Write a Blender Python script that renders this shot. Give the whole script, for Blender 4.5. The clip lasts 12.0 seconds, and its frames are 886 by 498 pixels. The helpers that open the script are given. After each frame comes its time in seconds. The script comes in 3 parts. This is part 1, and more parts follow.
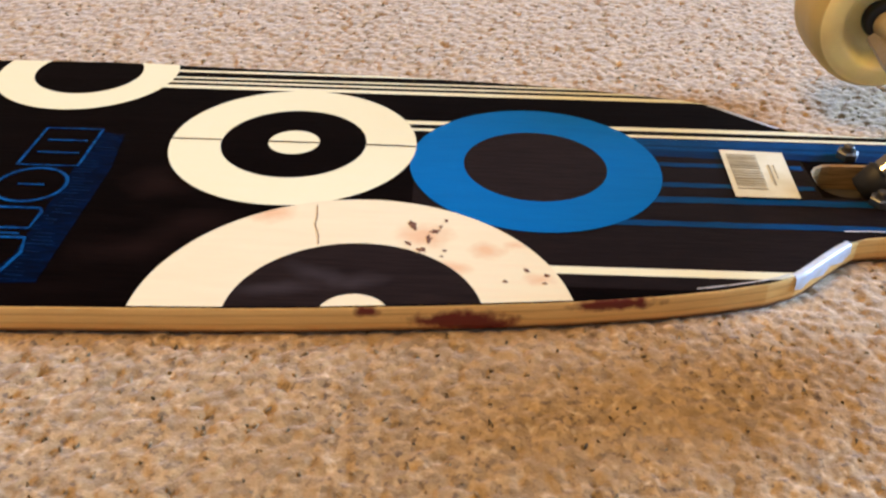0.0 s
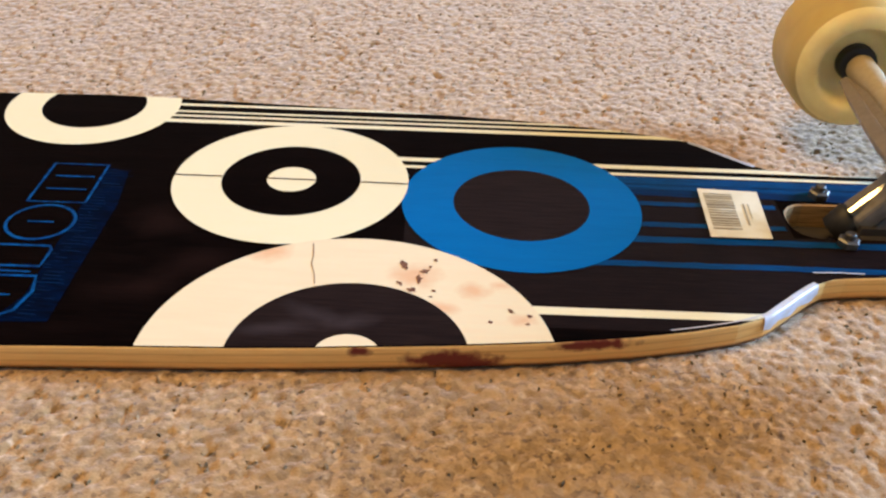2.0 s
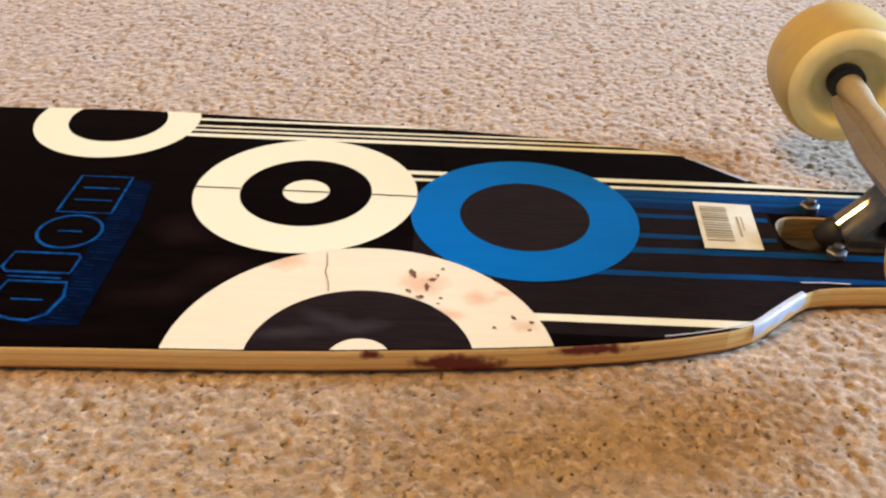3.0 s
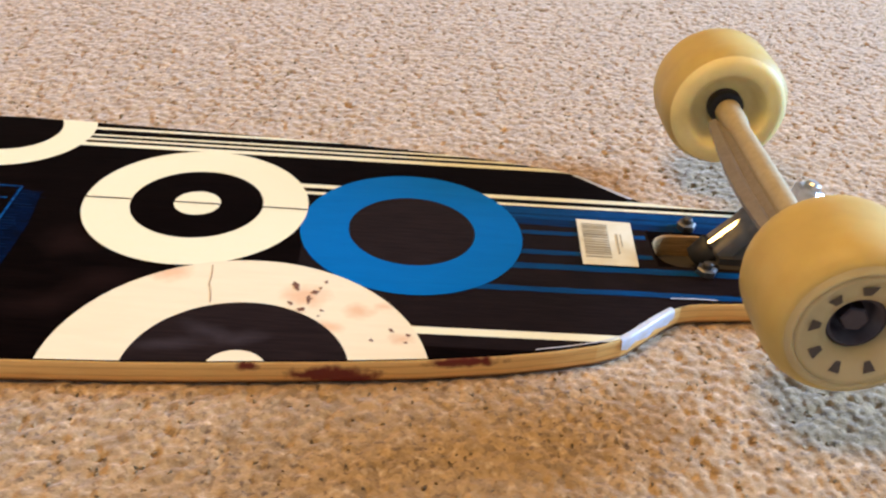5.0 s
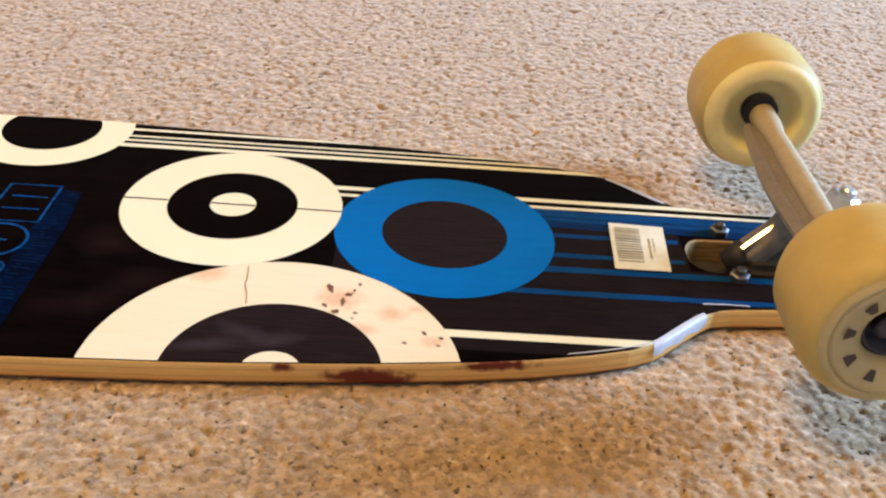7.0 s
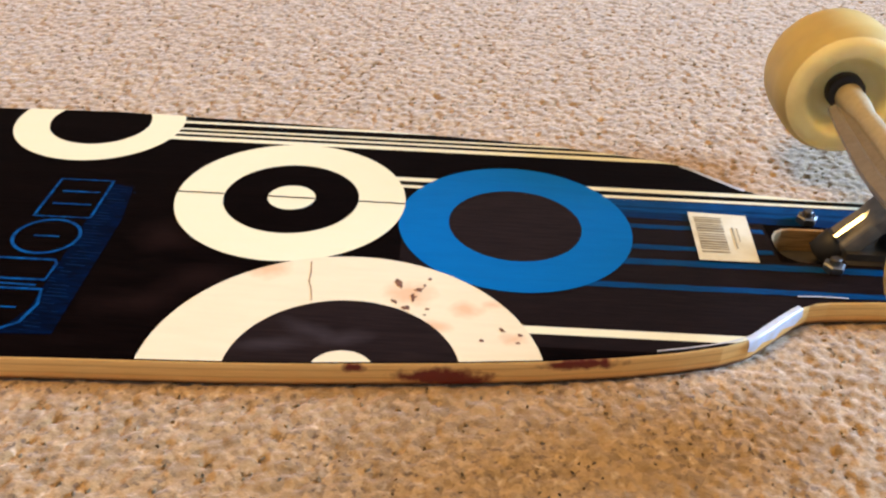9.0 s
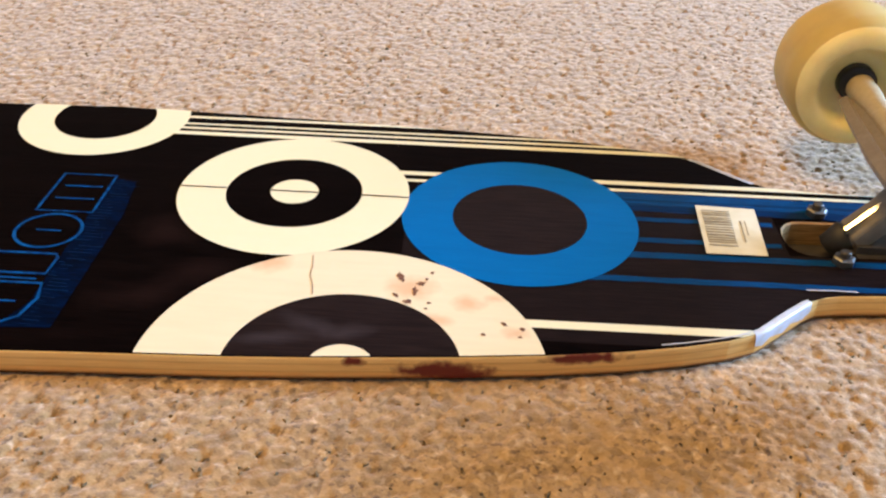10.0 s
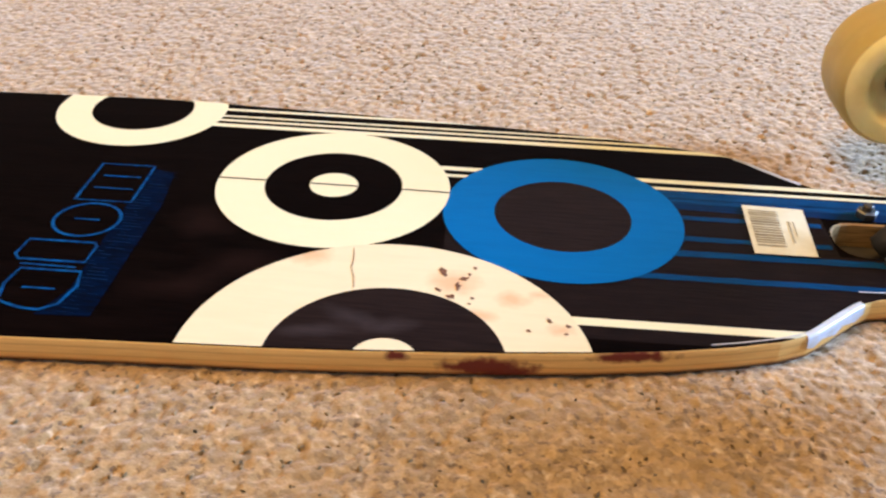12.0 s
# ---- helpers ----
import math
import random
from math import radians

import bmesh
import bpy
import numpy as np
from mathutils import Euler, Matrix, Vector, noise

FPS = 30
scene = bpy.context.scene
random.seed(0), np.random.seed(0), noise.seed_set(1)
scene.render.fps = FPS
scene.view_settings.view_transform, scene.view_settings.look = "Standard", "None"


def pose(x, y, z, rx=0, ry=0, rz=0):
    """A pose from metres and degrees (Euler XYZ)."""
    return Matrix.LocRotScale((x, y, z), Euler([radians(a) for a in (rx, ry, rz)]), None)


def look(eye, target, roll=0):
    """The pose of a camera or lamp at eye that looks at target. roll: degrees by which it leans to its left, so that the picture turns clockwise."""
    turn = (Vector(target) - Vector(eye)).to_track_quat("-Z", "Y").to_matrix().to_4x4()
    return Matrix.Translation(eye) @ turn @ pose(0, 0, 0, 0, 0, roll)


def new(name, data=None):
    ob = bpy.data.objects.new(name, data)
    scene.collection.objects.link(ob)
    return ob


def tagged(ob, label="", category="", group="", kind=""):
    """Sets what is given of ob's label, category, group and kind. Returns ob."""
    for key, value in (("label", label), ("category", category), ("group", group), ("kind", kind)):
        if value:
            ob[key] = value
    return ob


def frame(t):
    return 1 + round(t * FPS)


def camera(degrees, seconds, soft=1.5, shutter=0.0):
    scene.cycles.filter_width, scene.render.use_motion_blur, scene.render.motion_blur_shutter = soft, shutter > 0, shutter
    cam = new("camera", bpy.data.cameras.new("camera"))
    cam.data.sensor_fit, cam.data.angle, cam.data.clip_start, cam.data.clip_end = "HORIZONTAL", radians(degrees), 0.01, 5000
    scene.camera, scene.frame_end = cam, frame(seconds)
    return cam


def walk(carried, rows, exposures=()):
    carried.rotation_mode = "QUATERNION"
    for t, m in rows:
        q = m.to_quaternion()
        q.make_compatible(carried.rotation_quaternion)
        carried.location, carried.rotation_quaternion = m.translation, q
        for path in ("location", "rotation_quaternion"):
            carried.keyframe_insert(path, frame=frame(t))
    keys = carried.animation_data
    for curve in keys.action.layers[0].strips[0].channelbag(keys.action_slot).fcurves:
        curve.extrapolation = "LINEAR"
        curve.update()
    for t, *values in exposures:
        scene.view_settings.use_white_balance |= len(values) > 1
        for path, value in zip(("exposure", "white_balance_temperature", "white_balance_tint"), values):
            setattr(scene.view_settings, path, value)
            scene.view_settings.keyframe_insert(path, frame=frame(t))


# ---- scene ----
# ---- camera ----
U = 0.061          # half the width of the middle ring print
MID = 0.36         # the deck's centre line, in ring units
TOP = 0.0194       # height of the printed face over the floor
cam = camera(50.15, 12.0, soft=2.3, shutter=0.4)
walk(cam, [
    (0, pose(0.0749, -0.3996, 0.2388, 56.38, -1.50, 0.87)),
    (0.5, pose(0.0729, -0.3896, 0.2450, 56.83, -1.57, 1.05)),
    (1, pose(0.0728, -0.3903, 0.2523, 55.37, -1.51, 0.85)),
    (1.5, pose(0.0738, -0.3953, 0.2591, 55.37, -1.79, 0.95)),
    (2, pose(0.0769, -0.4072, 0.2684, 56.02, -1.93, 0.83)),
    (2.5, pose(0.0771, -0.4187, 0.2778, 56.32, -1.83, 1.37)),
    (4.5, pose(0.0833, -0.4376, 0.2879, 57.09, -3.10, 0.46)),
    (5, pose(0.1044, -0.4352, 0.2936, 57.08, -4.49, -1.34)),
    (5.5, pose(0.1119, -0.4340, 0.2953, 57.12, -4.38, -1.11)),
    (6, pose(0.1093, -0.4356, 0.2970, 57.02, -4.49, -1.05)),
    (6.5, pose(0.1095, -0.4349, 0.2974, 56.85, -3.84, -0.14)),
    (7, pose(0.1009, -0.4361, 0.2979, 56.77, -4.02, 0.29)),
    (9, pose(0.0808, -0.4153, 0.2776, 56.79, -2.49, 1.43)),
    (9.5, pose(0.0834, -0.4118, 0.2742, 56.68, -2.16, 1.82)),
    (10, pose(0.0877, -0.4127, 0.2728, 56.74, -1.87, 2.24)),
    (10.5, pose(0.0864, -0.4127, 0.2737, 56.31, -2.21, 2.37)),
    (11, pose(0.0837, -0.4137, 0.2702, 56.34, -2.58, 2.29)),
    (11.5, pose(0.0815, -0.4148, 0.2673, 56.55, -2.83, 2.16)),
    (12, pose(0.0763, -0.4098, 0.2636, 57.09, -2.04, 3.66)),
], exposures=[(0, -0.08), (1, -0.14), (2, -0.10), (4.5, -0.03), (7, -0.03), (9, 0.01), (12, 0.08)])

# ---- light ----
world = bpy.data.worlds.new("sky")
scene.world = world
world.use_nodes = True
wn = world.node_tree.nodes
sky = wn.new("ShaderNodeTexSky")
sky.sky_type, sky.sun_disc = "NISHITA", False
sky.sun_elevation, sky.sun_rotation = radians(35), radians(200)
wn["Background"].inputs["Strength"].default_value = 0.1
world.node_tree.links.new(sky.outputs["Color"], wn["Background"].inputs["Color"])


def area(name, eye, target, sx, sy, watts, colour):
    data = bpy.data.lights.new(name, "AREA")
    data.shape, data.size, data.size_y, data.energy, data.color = "RECTANGLE", sx, sy, watts, colour
    ob = new(name, data)
    ob.matrix_world = look(eye, target)
    return ob


# daylight that comes in by the window opening in the east wall, and the room's warm lamps
area("window_light", (3.53, 0.76, 1.25), (0.15, 0.0, 0.0), 1.2, 0.9, 345, (0.39, 0.62, 1.0))
area("ceiling_lamp_glow", (-0.42, -0.12, 1.8), (-0.05, 0.1, 0.0), 0.7, 0.7, 34.5, (1.0, 0.585, 0.18))


# ---- materials ----
def material(name, colour, rough=0.5, metal=0.0, spec=0.5, coat=0.0, grain=0.0, scale=200.0, stretch=(1, 1, 1), bump=0.0,
             second=None, blotch=0.0, blotch_scale=25.0):
    """Principled surface with fine grain (towards second), broad blotches and relief."""
    m = bpy.data.materials.new(name)
    m.use_nodes = True
    nt = m.node_tree
    b = nt.nodes["Principled BSDF"]
    b.inputs["Roughness"].default_value, b.inputs["Metallic"].default_value = rough, metal
    b.inputs["Specular IOR Level"].default_value, b.inputs["Coat Weight"].default_value = spec, coat
    b.inputs["Coat Roughness"].default_value = 0.15
    tc = nt.nodes.new("ShaderNodeTexCoord")
    mp = nt.nodes.new("ShaderNodeMapping")
    mp.inputs["Scale"].default_value = stretch
    nt.links.new(tc.outputs["Object"], mp.inputs["Vector"])

    def noisy(s, detail=4.0):
        n = nt.nodes.new("ShaderNodeTexNoise")
        n.inputs["Scale"].default_value, n.inputs["Detail"].default_value = s, detail
        nt.links.new(mp.outputs["Vector"], n.inputs["Vector"])
        return n.outputs["Fac"]

    def ramp(fac, lo, hi):
        r = nt.nodes.new("ShaderNodeMapRange")
        r.inputs["From Min"].default_value, r.inputs["From Max"].default_value = lo, hi
        nt.links.new(fac, r.inputs["Value"])
        return r.outputs["Result"]

    def mix(fac, a, c, amount):
        x = nt.nodes.new("ShaderNodeMix")
        x.data_type = "RGBA"
        k = nt.nodes.new("ShaderNodeMath")
        k.operation = "MULTIPLY"
        k.inputs[1].default_value = amount
        nt.links.new(fac, k.inputs[0])
        nt.links.new(k.outputs[0], x.inputs["Factor"])
        for socket, value in ((x.inputs["A"], a), (x.inputs["B"], c)):
            if isinstance(value, tuple):
                socket.default_value = (*value, 1)
            else:
                nt.links.new(value, socket)
        return x.outputs["Result"]

    second = second or tuple(0.55 * c for c in colour)
    fine = noisy(scale)
    out = mix(ramp(fine, 0.4, 0.7), colour, second, grain)
    if blotch:
        out = mix(ramp(noisy(blotch_scale, 5.0), 0.45, 0.72), out, second, blotch)
        rr = nt.nodes.new("ShaderNodeMapRange")
        rr.inputs["To Min"].default_value, rr.inputs["To Max"].default_value = rough * 0.75, min(1, rough * 1.35)
        nt.links.new(noisy(blotch_scale * 2.3), rr.inputs["Value"])
        nt.links.new(rr.outputs["Result"], b.inputs["Roughness"])
    nt.links.new(out, b.inputs["Base Color"])
    if bump:
        bp = nt.nodes.new("ShaderNodeBump")
        bp.inputs["Strength"].default_value, bp.inputs["Distance"].default_value = bump, 0.001
        nt.links.new(fine, bp.inputs["Height"])
        nt.links.new(bp.outputs["Normal"], b.inputs["Normal"])
    return m


BLACK = material("black_print", (0.0012, 0.0007, 0.0007), 0.34, grain=0.8, scale=60, stretch=(1, 14, 14), second=(0.0050, 0.0026, 0.0025),
                 bump=0.08, blotch=0.5, blotch_scale=9, spec=0.015)
INNER = material("dark_brown_print", (0.009, 0.0058, 0.0065), 0.36, grain=0.9, scale=50, stretch=(1, 16, 16), second=(0.020, 0.0125, 0.0125),
                 bump=0.10, blotch=0.5, blotch_scale=16, spec=0.05)
CREAM = material("cream_print", (0.73, 0.73, 0.55), 0.4, grain=0.35, scale=45, stretch=(1, 10, 10), second=(0.77, 0.72, 0.50), bump=0.06,
                 blotch=0.25, blotch_scale=18, spec=0.05)
ROSE = material("worn_cream_print", (0.72, 0.675, 0.50), 0.45, grain=0.5, scale=40, stretch=(1, 7, 7), second=(0.74, 0.62, 0.45), bump=0.1,
                blotch=0.45, blotch_scale=22, spec=0.05)
BLUE = material("blue_print", (0.0004, 0.128, 0.41), 0.35, grain=0.4, scale=60, stretch=(1, 12, 12), second=(0.0006, 0.100, 0.33), bump=0.06,
                blotch=0.3, blotch_scale=20, spec=0.05)
NAVY = material("worn_navy_print", (0.001, 0.055, 0.185), 0.34, grain=0.8, scale=90, stretch=(1, 20, 20), second=(0.003, 0.020, 0.065), bump=0.06,
                blotch=0.6, blotch_scale=25, spec=0.05)
GLOW = material("bright_blue_line_print", (0.002, 0.080, 0.29), 0.35, grain=0.95, scale=210, second=(0.002, 0.016, 0.075), blotch=0.6, blotch_scale=70, spec=0.05)
FADE = material("faded_blue_print", (0.001, 0.025, 0.100), 0.34, grain=0.9, scale=70, stretch=(1, 22, 22), second=(0.002, 0.008, 0.032), blotch=0.5,
                blotch_scale=25, spec=0.05)
BARE = material("brown_worn_print", (0.0055, 0.0033, 0.0036), 0.36, grain=0.9, scale=60, stretch=(1, 18, 18), second=(0.0145, 0.0085, 0.0085), bump=0.10,
                blotch=0.5, blotch_scale=14, spec=0.05)
SHADE = material("dark_blue_hatched_print", (0.0006, 0.0060, 0.030), 0.35, grain=0.95, scale=150, stretch=(1, 5, 5), second=(0.0008, 0.0016, 0.005), blotch=0.7, blotch_scale=30, spec=0.015)
PLY = material("maple_ply", (0.92, 0.59, 0.20), 0.5, grain=0.9, scale=55, stretch=(1, 4, 40), second=(0.78, 0.45, 0.13), bump=0.15,
               blotch=0.45, blotch_scale=30)


def stained(m, spots, colour, amount=1.0, grain=190, soft=(1.7, 1.2)):
    """Blots of another colour soaked into a material, each (place in metres, reach, squash in height, squash across, turn)."""
    nt = m.node_tree
    b = nt.nodes["Principled BSDF"]
    under = b.inputs["Base Color"].links[0].from_socket
    tc = nt.nodes.new("ShaderNodeTexCoord")
    n = nt.nodes.new("ShaderNodeTexNoise")
    n.inputs["Scale"].default_value, n.inputs["Detail"].default_value = grain, 4
    nt.links.new(tc.outputs["Object"], n.inputs["Vector"])
    for place, reach, squash, *more in spots:
        thin, turn = more or (1.0, 0.0)
        mp = nt.nodes.new("ShaderNodeMapping")
        mp.vector_type = "TEXTURE"
        mp.inputs["Location"].default_value = place
        mp.inputs["Rotation"].default_value = (0, 0, turn)
        mp.inputs["Scale"].default_value = (reach, reach * thin, reach * squash)
        nt.links.new(tc.outputs["Object"], mp.inputs["Vector"])
        ln = nt.nodes.new("ShaderNodeVectorMath")
        ln.operation = "LENGTH"
        nt.links.new(mp.outputs["Vector"], ln.inputs[0])
        ad = nt.nodes.new("ShaderNodeMath")
        ad.operation = "MULTIPLY_ADD"
        ad.inputs[1].default_value = 1.4
        nt.links.new(n.outputs["Fac"], ad.inputs[0])
        nt.links.new(ln.outputs["Value"], ad.inputs[2])
        mr = nt.nodes.new("ShaderNodeMapRange")
        mr.inputs["From Min"].default_value, mr.inputs["From Max"].default_value = soft
        mr.inputs["To Max"].default_value = amount
        nt.links.new(ad.outputs[0], mr.inputs["Value"])
        x = nt.nodes.new("ShaderNodeMix")
        x.data_type = "RGBA"
        x.inputs["B"].default_value = (*colour, 1)
        nt.links.new(mr.outputs["Result"], x.inputs["Factor"])
        nt.links.new(under, x.inputs["A"])
        under = x.outputs["Result"]
    nt.links.new(under, b.inputs["Base Color"])


def banded(m, low, high, stops):
    """Bands of tone by height, plies and a painted top highlight, multiplied into a material's colour."""
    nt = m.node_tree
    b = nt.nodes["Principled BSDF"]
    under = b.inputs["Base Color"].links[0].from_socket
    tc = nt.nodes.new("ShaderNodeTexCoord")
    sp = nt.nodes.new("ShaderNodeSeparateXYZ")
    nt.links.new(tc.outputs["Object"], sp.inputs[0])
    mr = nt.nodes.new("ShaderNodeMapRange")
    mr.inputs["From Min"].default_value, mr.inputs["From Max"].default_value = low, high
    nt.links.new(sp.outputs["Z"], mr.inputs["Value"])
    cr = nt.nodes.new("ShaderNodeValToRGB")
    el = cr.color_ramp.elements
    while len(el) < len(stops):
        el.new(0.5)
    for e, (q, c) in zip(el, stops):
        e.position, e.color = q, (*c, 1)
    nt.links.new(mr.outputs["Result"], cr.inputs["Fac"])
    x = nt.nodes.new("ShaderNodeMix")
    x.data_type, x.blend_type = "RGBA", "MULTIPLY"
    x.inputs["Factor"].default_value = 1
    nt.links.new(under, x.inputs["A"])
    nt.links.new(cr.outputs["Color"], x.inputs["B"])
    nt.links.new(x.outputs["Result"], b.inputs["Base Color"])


# plies from the bottom up; the last two stops paint the upper edge's bluish highlight
banded(PLY, TOP - 0.22 * U, TOP, [(0.0, (0.30, 0.20, 0.15)), (0.18, (0.34, 0.20, 0.13)), (0.25, (0.85, 0.78, 0.70)), (0.40, (0.92, 0.80, 0.66)),
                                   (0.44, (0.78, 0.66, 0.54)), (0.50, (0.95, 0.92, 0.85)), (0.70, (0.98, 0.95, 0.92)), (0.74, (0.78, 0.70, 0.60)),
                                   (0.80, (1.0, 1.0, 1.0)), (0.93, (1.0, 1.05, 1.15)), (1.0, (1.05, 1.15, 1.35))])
stained(PLY, [((1.36 * U, -1.80 * U, TOP - 0.12 * U), 0.021, 0.28), ((1.55 * U, -1.78 * U, TOP - 0.16 * U), 0.014, 0.4),
              ((2.36 * U, -1.67 * U, TOP - 0.035 * U), 0.020, 0.20), ((0.78 * U, -1.84 * U, TOP - 0.03 * U), 0.006, 0.5)], (0.15, 0.012, 0.005))
SCUFFED = material("scuffed_brown_print", (0.009, 0.0058, 0.0065), 0.36, grain=0.9, scale=50, stretch=(1, 16, 16), second=(0.020, 0.0125, 0.0125),
                   bump=0.10, blotch=0.5, blotch_scale=16, spec=0.05)
stained(SCUFFED, [(((0.42 * U), (-1.85 + MID) * U, TOP), 0.016, 1.0, 0.35, -0.5), ((0.15 * U, (-2.03 + MID) * U, TOP), 0.020, 1.0, 0.22, 0.12),
                  ((0.68 * U, (-1.93 + MID) * U, TOP), 0.014, 1.0, 0.4, 0.3)], (0.060, 0.050, 0.060), 0.35, 70, (1.9, 0.8))
stained(ROSE, [((1.54 * U, (-1.52 + MID) * U, TOP), 0.0075, 1.0, 0.8, 0.0), ((0.02 * U, (-1.12 + MID) * U, TOP), 0.010, 1.0, 0.7, 0.5),
               ((1.74 * U, (-1.44 + MID) * U, TOP), 0.005, 1.0, 0.7, 0.0), ((1.33 * U, (-1.74 + MID) * U, TOP), 0.008, 1.0, 0.6, 0.0),
               ((1.10 * U, (-1.36 + MID) * U, TOP), 0.012, 1.0, 0.9, 0.0), ((1.88 * U, (-1.85 + MID) * U, TOP), 0.006, 1.0, 0.8, 0.0)],
        (0.66, 0.40, 0.24), 0.75, 120, (1.9, 0.9))
stained(BLACK, [((-0.92 * U, (-0.72 + MID) * U, TOP), 0.016, 1.0, 0.9, 0.0), ((-0.55 * U, (-1.25 + MID) * U, TOP), 0.020, 1.0, 0.5, 0.4),
                ((-0.9 * U, (-1.6 + MID) * U, TOP), 0.024, 1.0, 0.4, 0.2)], (0.012, 0.006, 0.0055), 0.7, 60, (1.9, 0.8))
BROWN = material("brown_chip", (0.09, 0.035, 0.025), 0.7, grain=0.8, scale=500, second=(0.25, 0.12, 0.07))
SLOTWOOD = material("sawn_brown_ply", (0.50, 0.30, 0.11), 0.7, grain=0.9, scale=70, stretch=(1, 4, 30), second=(0.14, 0.07, 0.025), bump=0.15, blotch=0.4,
                    blotch_scale=60)
PAPER = material("white_paper", (0.70, 0.68, 0.53), 0.55, grain=0.3, scale=90, second=(0.52, 0.46, 0.27), blotch=0.55, blotch_scale=70)
INK = material("grey_ink", (0.22, 0.19, 0.125), 0.6, grain=0.7, scale=250, second=(0.42, 0.37, 0.25))
URETHANE = material("amber_urethane", (0.52, 0.390, 0.120), 0.5, grain=0.4, scale=60, second=(0.42, 0.305, 0.090), bump=0.12, blotch=0.5,
                    blotch_scale=30)
LIPMAT = material("pale_urethane", (0.95, 0.79, 0.36), 0.45, grain=0.4, scale=70, second=(0.70, 0.52, 0.18), bump=0.1, blotch=0.3, blotch_scale=40)
FACE = material("worn_yellow_urethane", (0.50, 0.41, 0.21), 0.5, grain=0.5, scale=70, second=(0.41, 0.32, 0.15), bump=0.12, blotch=0.5, blotch_scale=45)
for soft_material in (URETHANE, LIPMAT, FACE):
    cast = soft_material.node_tree.nodes["Principled BSDF"]
    cast.inputs["Subsurface Weight"].default_value = 0.4
    cast.inputs["Subsurface Scale"].default_value = 0.012
    cast.inputs["Subsurface Radius"].default_value = (1.0, 0.7, 0.25)
CORE = material("dark_plum_core", (0.030, 0.020, 0.030), 0.4, grain=0.4, scale=200, second=(0.06, 0.045, 0.055))
DARK = material("black_lettering_ink", (0.045, 0.032, 0.022), 0.5, grain=0.6, scale=300, second=(0.07, 0.05, 0.03))
STEEL = material("bright_steel", (0.66, 0.65, 0.63), 0.32, metal=1.0, grain=0.3, scale=300, bump=0.05)
DULLSTEEL = material("dull_steel", (0.26, 0.26, 0.26), 0.42, metal=1.0, grain=0.5, scale=300, bump=0.1)
GLINT = material("glint_metal", (0.95, 0.95, 0.93), 0.24, metal=1.0, grain=0.4, scale=300, bump=0.1)
CAST = material("cast_aluminium", (0.33, 0.29, 0.25), 0.45, metal=0.55, grain=0.5, scale=350, second=(0.25, 0.215, 0.18), bump=0.2, blotch=0.5,
                blotch_scale=60)
DARKMETAL = material("dark_painted_metal", (0.035, 0.032, 0.030), 0.45, grain=0.5, scale=200, second=(0.07, 0.06, 0.05), bump=0.1)
TUBE = material("worn_cast_tube", (0.50, 0.42, 0.27), 0.5, metal=0.3, grain=0.5, scale=300, second=(0.38, 0.31, 0.19), bump=0.2, blotch=0.5, blotch_scale=70)
GREYMETAL = material("dull_grey_metal", (0.24, 0.22, 0.19), 0.45, metal=0.4, grain=0.6, scale=200, second=(0.15, 0.135, 0.11), bump=0.2, blotch=0.5, blotch_scale=80)
RUBBER = material("black_rubber", (0.015, 0.014, 0.014), 0.6, grain=0.4, scale=300)
# bare edge whose base colour leans blue, standing in for window light
CHIP = material("bare_edge_window_blue", (0.52, 0.57, 0.67), 0.25, grain=0.5, scale=200, second=(0.5, 0.42, 0.30), bump=0.2)
WALL = material("unseen_taupe_wall", (0.36, 0.30, 0.25), 0.8, grain=0.2, scale=60, second=(0.33, 0.27, 0.22), bump=0.1, blotch=0.2, blotch_scale=3)


